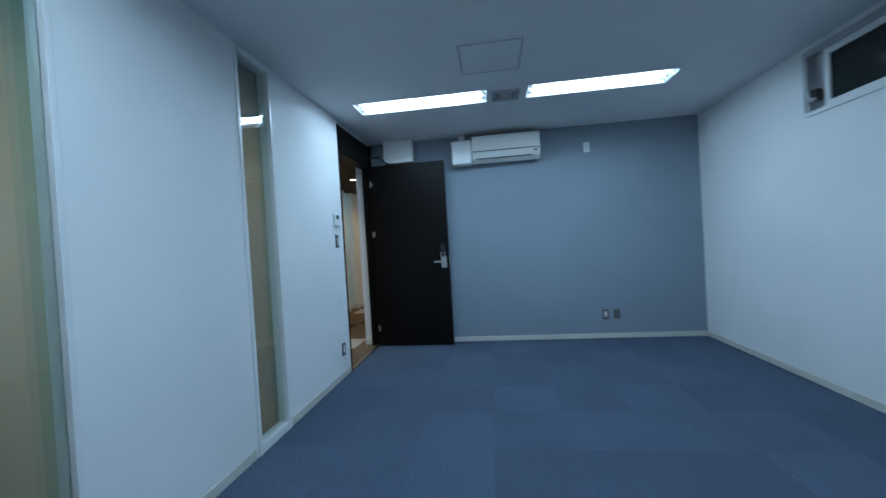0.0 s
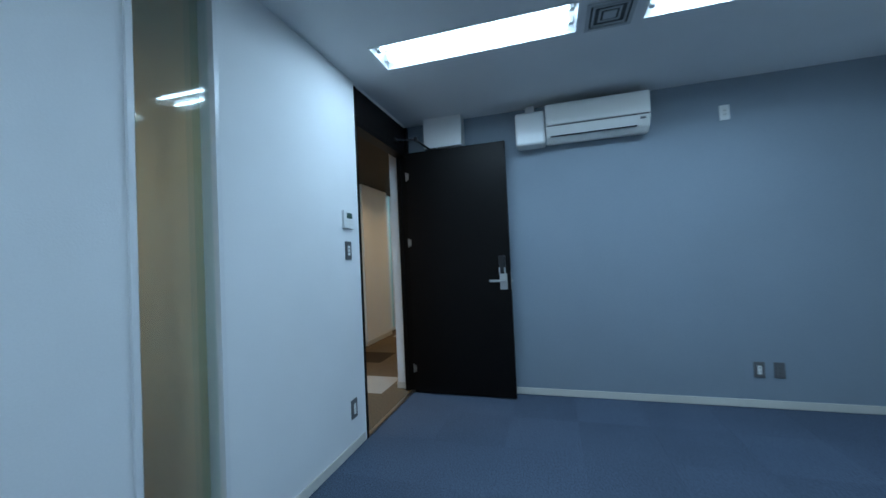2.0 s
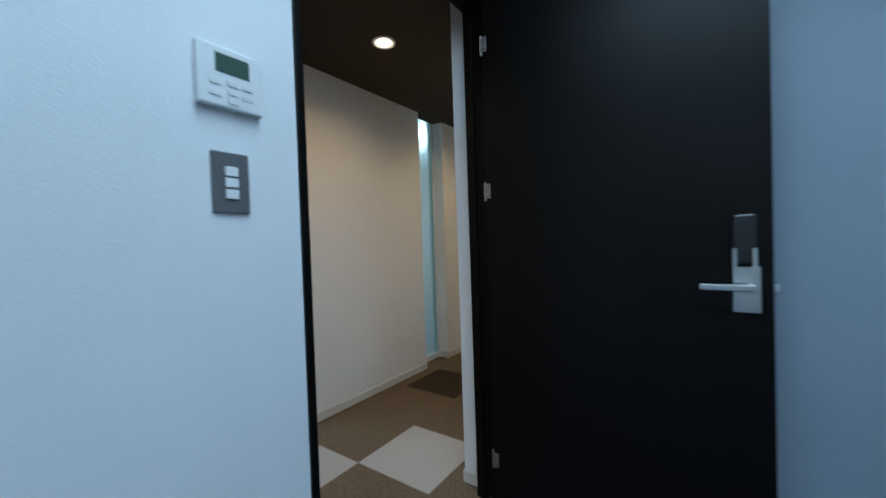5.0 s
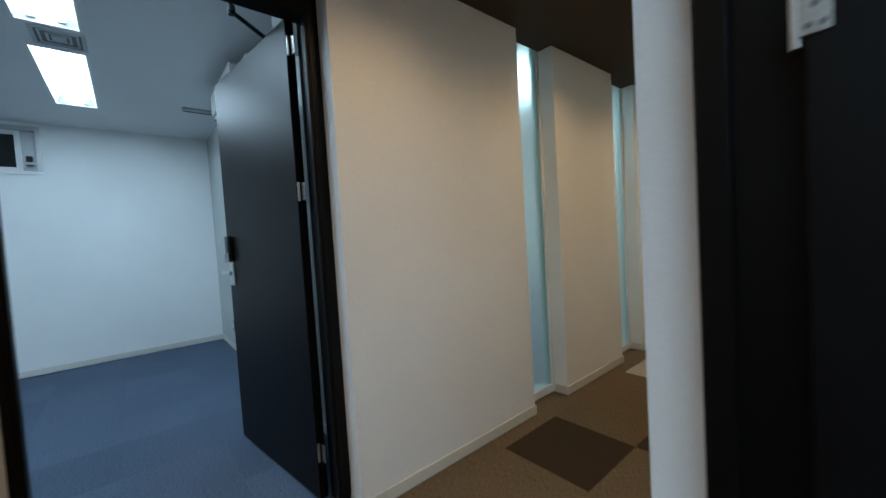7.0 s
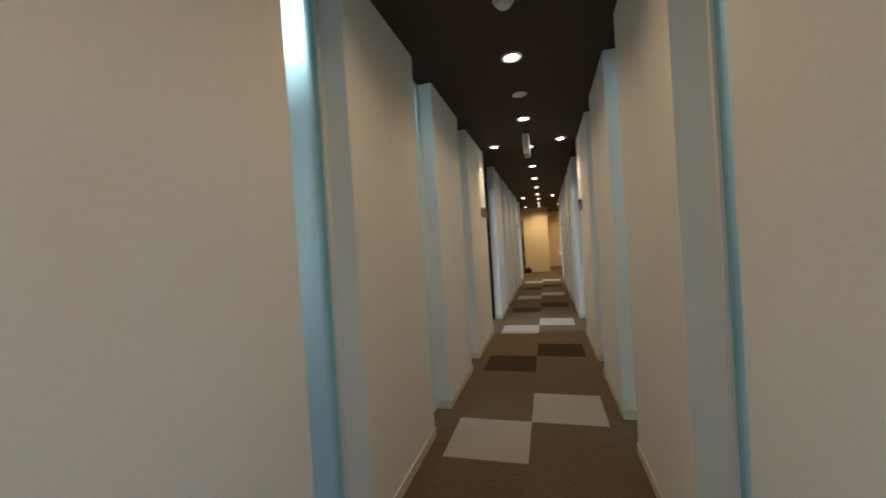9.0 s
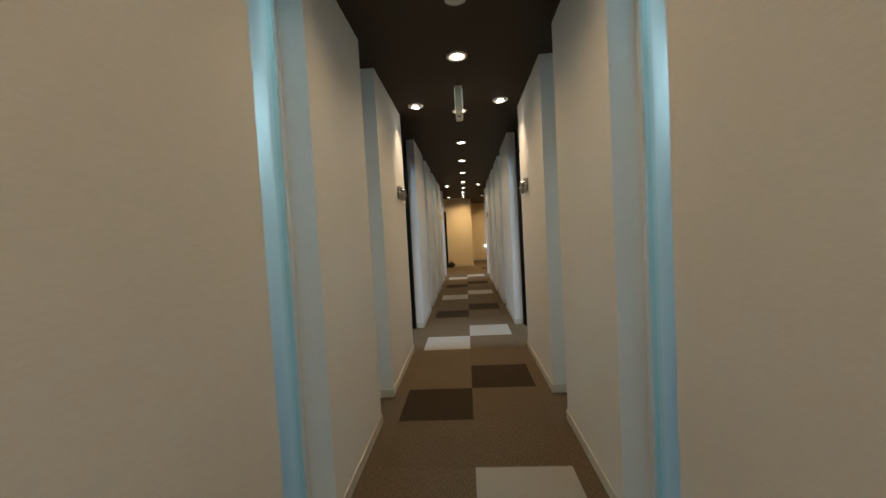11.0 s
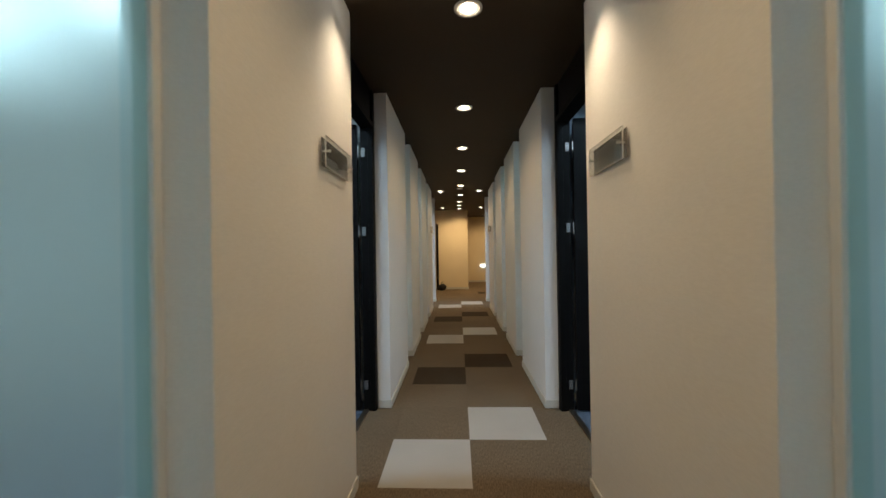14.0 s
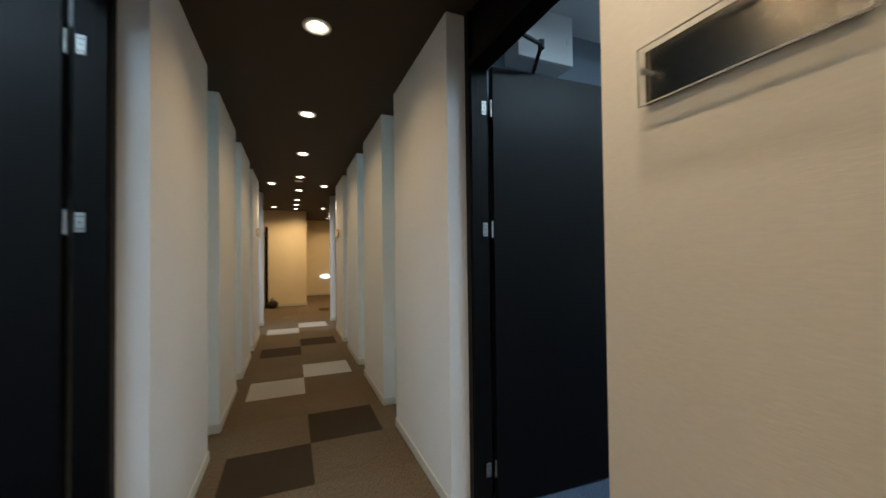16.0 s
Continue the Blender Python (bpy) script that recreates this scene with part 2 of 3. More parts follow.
def strip_window(s, y0, y1):
    w = thing("window_strip", s * 0.76, (y0 + y1) / 2, 0, "tall narrow frosted glass strip window in a white frame", "window", "strip windows", kind="structure")
    hw = (y1 - y0) / 2
    a, b = sorted((s * -0.045, s * 0.052))
    part("window_frame", bx(a, b, -hw, -hw + 0.024, 0.0, 2.62, bevel=0.002), M_WFRAME, w)
    part("window_frame", bx(a, b, hw - 0.024, hw, 0.0, 2.62, bevel=0.002), M_WFRAME, w)
    part("window_sill", bx(a, b, -hw + 0.024, hw - 0.024, 0.004, 0.06, bevel=0.002), M_WFRAME, w)
    part("window_head", bx(a, b, -hw + 0.024, hw - 0.024, 2.59, 2.62, bevel=0.002), M_WFRAME, w)
    part("glass_pane", bx(s * 0.02 - 0.004, s * 0.02 + 0.004, -hw + 0.024, hw - 0.024, 0.06, 2.59), M_GLASS, w)
    # the film, and the greener band where the glass edge sits in the frame
    bands = (("frosted_film", -hw + 0.024, hw - 0.090, M_FROST), ("film_edge", hw - 0.090, hw - 0.062, M_FROSTE[0]), ("film_edge", hw - 0.062, hw - 0.024, M_FROSTE[1]))
    for name, b0, b1, m in bands:
        bm = bmesh.new()
        vs = [bm.verts.new((s * -0.032, y, z)) for y, z in ((b0, 0.06), (b1, 0.06), (b1, 2.59), (b0, 2.59))]
        bm.faces.new(vs if s < 0 else vs[::-1])
        part(name, bm, m, w, "greenish glass edge" if name == "film_edge" else "")
    structure("ceiling_window_recess", bx(*sorted((s * CF, s * 0.714)), y0, y1, CZ, CZ + 0.12), M_CCEIL, "dark brown ceiling over the strip window recess", "ceiling")
    structure("wall_header", bx(*sorted((s * 0.715, s * RF)), y0, y1, 2.622, 2.72), M_ROOM, "white papered wall above the strip window", "wall")


def door_frame(s, y0, y1, DH):
    f = thing("door_frame", s * 0.75, (y0 + y1) / 2, 0, "dark brown door frame with a solid transom panel up to the ceiling", "door frame", "door frames", kind="structure")
    hw = (y1 - y0) / 2
    a, b = sorted((s * -0.045, s * 0.058))
    part("jamb", bx(a, b, -hw, -hw + 0.022, 0, 2.61, bevel=0.002), M_FRAME, f)
    a2, b2 = sorted((s * -0.045, s * (0.078 if y0 < -3 else 0.058)))
    part("jamb", bx(a2, b2, hw - 0.048, hw, 0, 2.61, bevel=0.002), M_FRAME, f, "wide hinge jamb")
    part("head", bx(a, b, -hw + 0.022, hw - 0.048, DH - 0.02, DH + 0.02, bevel=0.002), M_FRAME, f)
    a, b = sorted((s * -0.025, s * 0.050))
    part("transom_panel", bx(a, b, -hw + 0.022, hw - 0.048, DH + 0.02, 2.61), M_DARK, f)
    # stop bead the leaf closes on
    a, b = sorted((s * -0.040, s * 0.0))
    part("stop_bead", bx(a, b, hw - 0.060, hw - 0.048, 0, DH - 0.02, bevel=0.002), M_FRAME, f)
    part("stop_bead", bx(a, b, -hw + 0.022, -hw + 0.036, 0, DH - 0.02, bevel=0.002), M_FRAME, f)
    structure("door_header", bx(*sorted((s * 0.705, s * RF)), y0, y1, 2.612, 2.72), M_ROOM, "white papered wall above the door frame", "wall")
    t = structure("threshold", bx(*sorted((s * 0.770, s * 0.808)), y0 + 0.022, y1 - 0.048, 0.0, 0.012, bevel=0.003), M_BRASS, "dull metal threshold strip between two carpets", "threshold")


def door_leaf(n, s, y1, turn, DH):
    d = thing("door_%d" % n, s * 0.822, y1 - (0.100 if n < 3 else 0.062), 0.0, "dark stained flush wooden door standing open, with steel lever handle and keypad lock", "door", "office doors", turn=turn if s < 0 else -turn, kind="structure")
    W = 0.975
    def xs(a, b):
        return sorted((s * a, s * b))
    part("leaf", bx(*xs(0.008, W), 0.0, 0.042, 0.010, DH, bevel=0.002), M_DARK, d)
    for z in ((2.105, 1.455, 0.238) if n < 3 else (2.01, 1.395, 0.20)):
        if n == 1:
            h = part("hinge", bx(*xs(0.004, 0.030), -0.003, 0.001, z - 0.032, z + 0.032, bevel=0.001), M_HINGE, d, "small steel butt hinge")
            cx, fy = 0.017, -0.0034
        elif n > 2:
            h = part("hinge", bx(*xs(-0.050, -0.022), 0.0095, 0.0138, z - 0.034, z + 0.034, bevel=0.001), M_HINGE, d, "small steel butt hinge")
            cx, fy = -0.036, 0.0092
        else:
            h = part("hinge", bx(*xs(-0.036, -0.006), 0.016, 0.020, z - 0.040, z + 0.040, bevel=0.001), M_HINGE, d, "small steel butt hinge")
            cx, fy = -0.022, 0.0156
        part("hinge_pin", add_rod(bmesh.new(), (0, 0.006, z - 0.042), (0, 0.006, z + 0.042), 0.006), M_HINGE, h)
        for dx, dz in ((-0.006, 0.020), (0.006, 0.020), (0.0, 0.0), (-0.006, -0.022), (0.006, -0.022)):
            part("screw", add_rod(bmesh.new(), (s * (cx + dx), fy, z + dz), (s * (cx + dx), fy + 0.001, z + dz), 0.004, 8), M_GREYP, h)
    for f, sg in ((0.0, -1), (0.042, 1)):
        def ys(a, b):
            return sorted((f + sg * a, f + sg * b))
        part("keypad_lock", bx(*xs(0.876, 0.934), *ys(0.0, 0.030), 1.135, 1.290, bevel=0.008), M_BLACK, d, "black keypad lock cover")
        for xx in (0.881, 0.929):
            part("lock_hook", add_rod(bmesh.new(), (s * xx, f + sg * 0.034, 1.125), (s * xx, f + sg * 0.034, 1.185), 0.006), M_STEEL, d)
        pl = part("handle_plate", bx(*xs(0.876, 0.944), *ys(0.0, 0.010), 0.985, 1.128, bevel=0.002), M_STEEL, d, "brushed steel handle plate")
        bm = add_rod(bmesh.new(), (s * 0.918, f, 1.065), (s * 0.918, f + sg * 0.055, 1.065), 0.011, 16)
        add_box(bm, *xs(0.790, 0.928), *ys(0.045, 0.060), 1.055, 1.077, 0.005)
        part("lever_handle", bm, M_STEEL, pl, "steel lever handle")
    part("latch_bolt", bx(*xs(W - 0.002, W + 0.014), 0.012, 0.030, 1.050, 1.072, bevel=0.003), M_STEEL, d)
    part("keypad_edge", bx(*xs(W - 0.001, W + 0.001), 0.010, 0.032, 0.98, 1.14), M_STEEL, d)
    # closer arm: bracket on the frame, elbow out in the room, shoe on top of the leaf
    c = thing("door_closer", s * 0.815, y1 - (0.115 if n < 3 else 0.077), DH + (0.065 if n < 3 else 0.055), "black folded door closer arm over the open door", "door closer", "door closers")
    part("bracket", bx(*xs(0.0, 0.030), -0.24, -0.16, -0.005, 0.022, bevel=0.003), M_BLACK, c)
    part("long_arm", add_rod(bmesh.new(), (s * 0.022, -0.20, 0.005), (s * 0.19, -0.155, 0.000), 0.010), M_BLACK, c)
    part("elbow_joint", add_rod(bmesh.new(), (s * 0.19, -0.155, -0.020), (s * 0.19, -0.155, 0.020), 0.016), M_BLACK, c)
    part("short_arm", add_rod(bmesh.new(), (s * 0.19, -0.155, -0.006), (s * 0.27, 0.028, -0.056), 0.010), M_BLACK, c)
    part("shoe", bx(*xs(0.22, 0.34), 0.020, 0.062, -0.066, -0.045, bevel=0.003), M_BLACK, c)


def skirt(x0, x1, y0, y1):
    structure("baseboard", bx(x0, x1, y0, y1, 0.004, 0.065, bevel=0.002), M_SKIRT, "cream vinyl skirting along the office wall", "skirting")


def room_shell(n, s, yf, yb, door):
    a, b = sorted((s * RF, s * (XO + 0.15)))
    structure("wall_far_%d" % n, bx(a, b, yf, yf + 0.10, 0, 2.72), M_BLUE if s > 0 else M_GREY,
              "slate blue papered office end wall" if s > 0 else "pale grey papered office end wall", "wall")
    structure("wall_back_%d" % n, bx(a, b, yb - (0.12 if yb < -9 else 0.004), yb + 0.004, 0, 2.70), M_ROOM, "white papered office back wall", "wall")
    # outer wall with a high window
    wy0, wy1, wz0, wz1 = yf - 3.25, yf - 1.51, 2.10, 2.60
    o0, o1 = sorted((s * XO, s * (XO + 0.15)))
    bm = bx(o0, o1, yb, wy0, 0, 2.72)
    add_box(bm, o0, o1, wy1, yf, 0, 2.72)
    add_box(bm, o0, o1, wy0, wy1, 0, wz0)
    add_box(bm, o0, o1, wy0, wy1, wz1, 2.72)
    structure("wall_outer_%d" % n, bm, M_ROOM, "white papered outer office wall below a high window", "wall")
    w = thing("window_high", s * XO, (wy0 + wy1) / 2, wz0, "high sliding aluminium window with dark panes", "window", "high windows", kind="structure")
    hw, hh = (wy1 - wy0) / 2, wz1 - wz0
    p, q = sorted((s * -0.012, s * 0.09))
    for nm, y0, y1, z0, z1 in (("window_frame", -hw, hw, 0, 0.035), ("window_frame", -hw, hw, hh - 0.045, hh), ("window_frame", -hw, -hw + 0.04, 0.035, hh - 0.045), ("window_frame", hw - 0.04, hw, 0.035, hh - 0.045)):
        part(nm, bx(p, q, y0, y1, z0, z1, bevel=0.003), M_WFRAME if z0 == 0 else M_ALU, w)
    p, q = sorted((s * 0.02, s * 0.05))
    for y0, y1 in ((-hw + 0.15, -0.02), (0.02, hw - 0.15)):
        sash = part("sash", add_box(add_box(add_box(bx(p, q, y0, y1, 0.036, 0.075, bevel=0.003), p, q, y0, y1, hh - 0.09, hh - 0.046, 0.003), p, q, y0, y0 + 0.04, 0.075, hh - 0.09), p, q, y1 - 0.04, y1, 0.075, hh - 0.09), M_WFRAME, w)
        part("pane", bx(s * 0.035 - 0.004, s * 0.035 + 0.004, y0 + 0.038, y1 - 0.038, 0.073, hh - 0.088), M_NIGHT, sash, "dark reflective pane")
    part("track_panel", bx(s * 0.060 - 0.004, s * 0.060 + 0.004, -hw + 0.04, hw - 0.04, 0.035, hh - 0.045), M_ALU, w)
    lt = part("latch", bx(*sorted((s * -0.02, s * 0.03)), hw - 0.115, hw - 0.07, 0.10, 0.19, bevel=0.004), M_BLACK, w, "dark window latch")
    part("latch_handle", bx(*sorted((s * -0.035, s * -0.012)), hw - 0.115, hw - 0.045, 0.10, 0.125, bevel=0.004), M_STEEL, lt)
    skirt(*sorted((s * (RF + 0.01), s * XO)), yf - 0.008, yf)
    skirt(*sorted((s * (XO - 0.008), s * XO)), yb, yf - 0.009)


def room_ceiling(n, s, yf, yb, holes):
    """Ceiling sheet with rectangular holes for the light troughs, all in one strip along x."""
    a, b = sorted((s * RF, s * XO))
    bm = bmesh.new()
    ys = sorted({yb, yf, *[h[2] for h in holes], *[h[3] for h in holes]})
    for y0, y1 in zip(ys, ys[1:]):
        cut = sorted([h[:2] for h in holes if h[2] <= y0 + 1e-6 and h[3] >= y1 - 1e-6])
        x = a
        for h0, h1 in cut:
            add_box(bm, x, h0, y0, y1, RZ, RZ + 0.12)
            x = h1
        add_box(bm, x, b, y0, y1, RZ, RZ + 0.12)
    structure("ceiling_room_%d" % n, bm, M_RCEIL, "white plasterboard office ceiling with recessed lights", "ceiling")


def troffer(s, xc, yc):
    t = thing("ceiling_light", xc, yc, RZ, "recessed fluorescent ceiling light with two bare lit tubes", "ceiling light", "office ceiling lights")
    L, Wd, D = 0.625, 0.138, 0.095
    bm = bmesh.new()
    v = [bm.verts.new(c) for c in ((-L, -Wd, 0), (L, -Wd, 0), (L, Wd, 0), (-L, Wd, 0), (-L + 0.03, -0.10, D), (L - 0.03, -0.10, D), (L - 0.03, 0.10, D), (-L + 0.03, 0.10, D))]
    for f in ((4, 5, 6, 7), (0, 1, 5, 4), (1, 2, 6, 5), (2, 3, 7, 6), (3, 0, 4, 7)):
        bm.faces.new([v[i] for i in f])
    part("reflector", bm, M_REFL, t)
    bm = bmesh.new()
    for c in ((-L - 0.012, L + 0.012, -Wd - 0.012, -Wd), (-L - 0.012, L + 0.012, Wd, Wd + 0.012), (-L - 0.012, -L, -Wd, Wd), (L, L + 0.012, -Wd, Wd)):
        add_box(bm, *c, -0.004, 0.002)
    part("trim", bm, M_WHITE, t)
    for y in (-0.065, 0.065):
        tb = part("tube", add_rod(bmesh.new(), (-L + 0.045, y, 0.035), (L - 0.045, y, 0.035), 0.016, 12), M_TUBE, t, "lit fluorescent tube", smooth=True)
        for sx in (-1, 1):
            part("socket", bx(*sorted((sx * (L - 0.045), sx * (L - 0.015))), y - 0.018, y + 0.018, 0.01, 0.08, bevel=0.003), M_WHITE, tb)
    for y in (-0.065, 0.065):
        troffer_lamp(xc, yc + y, RZ + 0.016)


def square_vent(x, y):
    v = thing("ceiling_vent", x, y, RZ, "grey square louvred ceiling air vent between two lights", "air vent", "ceiling vents")
    for i, r in enumerate((0.13, 0.095, 0.060)):
        bm = bmesh.new()
        w = 0.022 if i == 0 else 0.012
        z = -0.010 + i * 0.002
        for c in ((-r, r, -r, -r + w), (-r, r, r - w, r), (-r, -r + w, -r + w, r - w), (r - w, r, -r + w, r - w)):
            add_box(bm, *c, z, z + 0.008, 0.002)
        part("frame" if i == 0 else "slat", bm, M_GRILL, v)
    part("backing", bx(-0.11, 0.11, -0.11, 0.11, -0.0012, -0.0004), M_BLACK, v)
    part("centre_plate", bx(-0.035, 0.035, -0.035, 0.035, -0.008, 0.0, bevel=0.002), M_GRILL, v)


def hatch(x, y, r=0.228):
    h = thing("ceiling_hatch", x, y, RZ, "square ceiling access hatch with a thin aluminium frame", "access hatch")
    bm = bmesh.new()
    for c in ((-r, r, -r, -r + 0.014), (-r, r, r - 0.014, r), (-r, -r + 0.014, -r + 0.014, r - 0.014), (r - 0.014, r, -r + 0.014, r - 0.014)):
        add_box(bm, *c, -0.005, 0.0, 0.001)
    part("frame", bm, M_GRILL, h)
    part("panel", bx(-r + 0.019, r - 0.019, -r + 0.019, r - 0.019, -0.003, 0.0), M_RCEIL, h)


def smoke_detector(x, y, z, label="white round smoke detector on the ceiling"):
    d = thing("smoke_detector", x, y, z, label, "smoke detector", "smoke detectors")
    part("base", lathe(bmesh.new(), [(0.055, 0.0), (0.055, -0.012), (0.050, -0.016)], 0, 0, 0), M_IVORY, d, smooth=False)
    part("head", lathe(bmesh.new(), [(0.042, -0.0155), (0.042, -0.030), (0.030, -0.042), (0.012, -0.046)], 0, 0, 0), M_IVORY, d)
    part("slot_ring", lathe(bmesh.new(), [(0.0435, -0.020), (0.0435, -0.026)], 0, 0, 0), M_GREYP, d)


def plate(s, y, z, name, label, cat, body, inner, rows, w=0.072, h=0.122):
    p = thing(name, s * RF, y, z, label, cat, "wall plates")
    part("plate", bx(*sorted((0, s * 0.008)), -w / 2, w / 2, -h / 2, h / 2, bevel=0.003), body, p)
    for i in range(rows):
        z0 = -0.036 + i * 0.072 / rows
        part("rocker" if cat == "switch" else "socket", bx(*sorted((s * 0.008, s * 0.012)), -0.013, 0.013, z0 + 0.002, z0 + 0.072 / rows - 0.002, bevel=0.001), inner, p)


def plate_y(x, yw, z, label, body, inner, w=0.072, h=0.122):
    p = thing("wall_outlet", x, yw, z, label, "outlet", "wall plates")
    part("plate", bx(-w / 2, w / 2, -0.008, 0, -h / 2, h / 2, bevel=0.003), body, p)
    part("insert", bx(-0.014, 0.014, -0.012, -0.008, -0.034, 0.034, bevel=0.001), inner, p)
    for zz in (-0.016, 0.016):
        for xx in (-0.005, 0.005):
            part("slot", bx(xx - 0.001, xx + 0.001, -0.0126, -0.0118, zz - 0.005, zz + 0.005), M_BLACK, p)


def air_conditioner(s, yw):
    xc = s * 2.573
    ac = thing("air_conditioner", xc, yw, 2.255, "ivory wall-mounted split air conditioner under the ceiling", "air conditioner", "air conditioners")
    def shell(w, prof):
        bm = bmesh.new()
        l = [bm.verts.new((-w / 2, y, z)) for y, z in prof]
        r = [bm.verts.new((w / 2, y, z)) for y, z in prof]
        bm.faces.new(l), bm.faces.new(r[::-1])
        for i in range(len(prof)):
            j = (i + 1) % len(prof)
            bm.faces.new((l[j], l[i], r[i], r[j]))
        bmesh.ops.recalc_face_normals(bm, faces=bm.faces)
        bmesh.ops.bevel(bm, geom=[e for e in bm.edges], offset=0.008, segments=2, affect="EDGES")
        return bm
    part("body", shell(0.815, [(0, 0.02), (-0.10, 0.0), (-0.17, 0.045), (-0.215, 0.125), (-0.215, 0.300), (-0.18, 0.312), (0, 0.312)]), M_IVORY, ac)
    part("front_panel", bx(-0.404, 0.404, -0.225, -0.214, 0.135, 0.312, bevel=0.005), M_IVORY, ac, "flat ivory front panel")
    part("panel_gap", bx(-0.398, 0.398, -0.2175, -0.205, 0.124, 0.133), M_GREYP, ac)
    fl = part("louvre_flap", add_box(bmesh.new(), -0.36, 0.30, -0.004, 0.004, -0.036, 0.036, 0.002), M_IVORY, ac)
    fl.matrix_local = pose(0, -0.1945, 0.084, 29)
    fl2 = part("outlet_slot", bx(-0.37, 0.31, -0.003, 0.003, -0.006, 0.006), M_BLACK, ac)
    fl2.matrix_local = pose(0, -0.1745, 0.047, 29)
    part("indicator", bx(0.33 if s > 0 else -0.37, 0.37 if s > 0 else -0.33, -0.212, -0.203, 0.090, 0.105), M_GREYP, ac)
    c = thing("pipe_cover_box", s * 2.03, yw, 2.255, "white pipe cover box beside the air conditioner", "pipe cover", "pipe covers")
    part("cover", bx(-0.128, 0.128, -0.175, 0, 0.0, 0.295, bevel=0.022), M_WHITE, c)
    part("duct", bx(-0.04, 0.04, -0.07, 0, 0.294, 0.384, bevel=0.006), M_WHITE, c, "white pipe duct up to the ceiling")


def breaker_box(s, yw):
    b = thing("breaker_box", s * 1.215, yw, 2.353, "plain white metal breaker box high on the wall above the door", "breaker box", "breaker boxes")
    part("body", bx(-0.185, 0.185, -0.13, 0, 0, 0.285, bevel=0.004), M_WHITE, b)
    part("lid", bx(-0.187, 0.187, -0.145, -0.131, -0.001, 0.286, bevel=0.004), M_WHITE, b)
    part("latch", bx(s * 0.15 - 0.01, s * 0.15 + 0.01, -0.149, -0.144, 0.12, 0.16, bevel=0.002), M_WHITE, b)


# ---------------------------------------------------------------- build the partition walls, doors and offices
for s in (1, -1):
    gaps = sorted([g for r in ROOMS if r[0] == s for g in (r[3], *r[4])])
    y = Y0
    for g0, g1 in gaps:
        wall_block(s, y, g0)
        y = g1
    wall_block(s, y, Y1)

for n, (s, yf, yb, door, strips, turn) in enumerate(ROOMS, 1):
    for g0, g1 in strips:
        strip_window(s, g0, g1)
    door_frame(s, *door, DOOR_H.get(n, 2.225))
    door_leaf(n, s, door[1], turn, DOOR_H.get(n, 2.225))
    room_shell(n, s, yf, yb, door)
    yl = yf - 1.273 if n != 2 else -3.81
    lights = [(s * 1.745, yl), (s * 3.37, yl), (s * 1.745, yl - 3.0), (s * 3.37, yl - 3.0)]
    room_ceiling(n, s, yf, yb, [(x - 0.625, x + 0.625, y - 0.138, y + 0.138) for x, y in lights])
    for x, y in lights:
        troffer(s, x, y)
    air_conditioner(s, yf)
    breaker_box(s, yf)
    square_vent(s * 2.548, yl + 0.03)

# first office
hatch(2.408, -4.786)
smoke_detector(2.28, -5.53, RZ)
th = thing("thermostat", RF, -4.016, 1.589, "white air conditioner wall controller with a small display", "thermostat")
part("case", bx(0, 0.020, -0.066, 0.066, -0.062, 0.062, bevel=0.004), M_WHITE, th)
part("display", bx(0.0195, 0.0215, -0.032, 0.036, 0.008, 0.046), M_LCD, th, "dark green display")
for y0, z0 in ((-0.045, -0.014), (-0.045, -0.038), (-0.010, -0.012), (-0.010, -0.030), (0.020, -0.012), (0.020, -0.034), (-0.010, -0.048)):
    part("button", bx(0.0195, 0.0225, y0, y0 + 0.022, z0 - 0.005, z0 + 0.005, bevel=0.001), M_IVORY, th)
plate(1, -4.020, 1.374, "light_switch", "grey switch plate with three white rockers", "switch", M_GREYP, M_WHITE, 3, 0.076, 0.128)
plate(1, -4.022, 0.284, "wall_outlet", "grey power outlet plate low on the wall", "outlet", M_GREYP, M_WHITE, 2, 0.076, 0.128)
plate_y(3.682, -2.79, 0.300, "grey power outlet plate with ivory socket insert", M_GREYP, M_IVORY)
plate_y(3.815, -2.79, 0.300, "grey blank telephone outlet plate", M_GREYP, M_GREYP)
plate_y(3.560, -2.79, 2.368, "white power outlet plate high on the wall", M_WHITE, M_IVORY)
# second office across the corridor
plate_y(-4.05, -2.66, 0.300, "grey power outlet plate on grey wall", M_GREYP, M_IVORY)
sv = thing("slot_vent", -3.64, -2.86, RZ, "slim grey slot vent on the office ceiling", "air vent")
part("frame", bx(-0.045, 0.045, -0.17, 0.17, -0.016, 0, bevel=0.003), M_GRILL, sv)
part("slat", bx(-0.046, -0.020, -0.16, 0.16, -0.019, -0.010), M_BLACK, sv)

# ---------------------------------------------------------------- corridor
structure("ceiling_corridor", bx(-CF, CF, Y0, Y1, CZ, CZ + 0.12), M_CCEIL, "dark brown papered corridor ceiling", "ceiling")
for s in (1, -1):
    for r in ROOMS:
        if r[0] == s:
            structure("ceiling_door_recess", bx(*sorted((s * CF, s * 0.72)), *r[3], CZ, CZ + 0.12), M_CCEIL, "dark brown ceiling over the door recess", "ceiling")
structure("wall_corridor_end", bx(-CF - 0.2, CF + 0.2, Y0 - 0.1, Y0, 0, 2.6), M_CORR, "off-white papered wall closing the corridor", "wall")


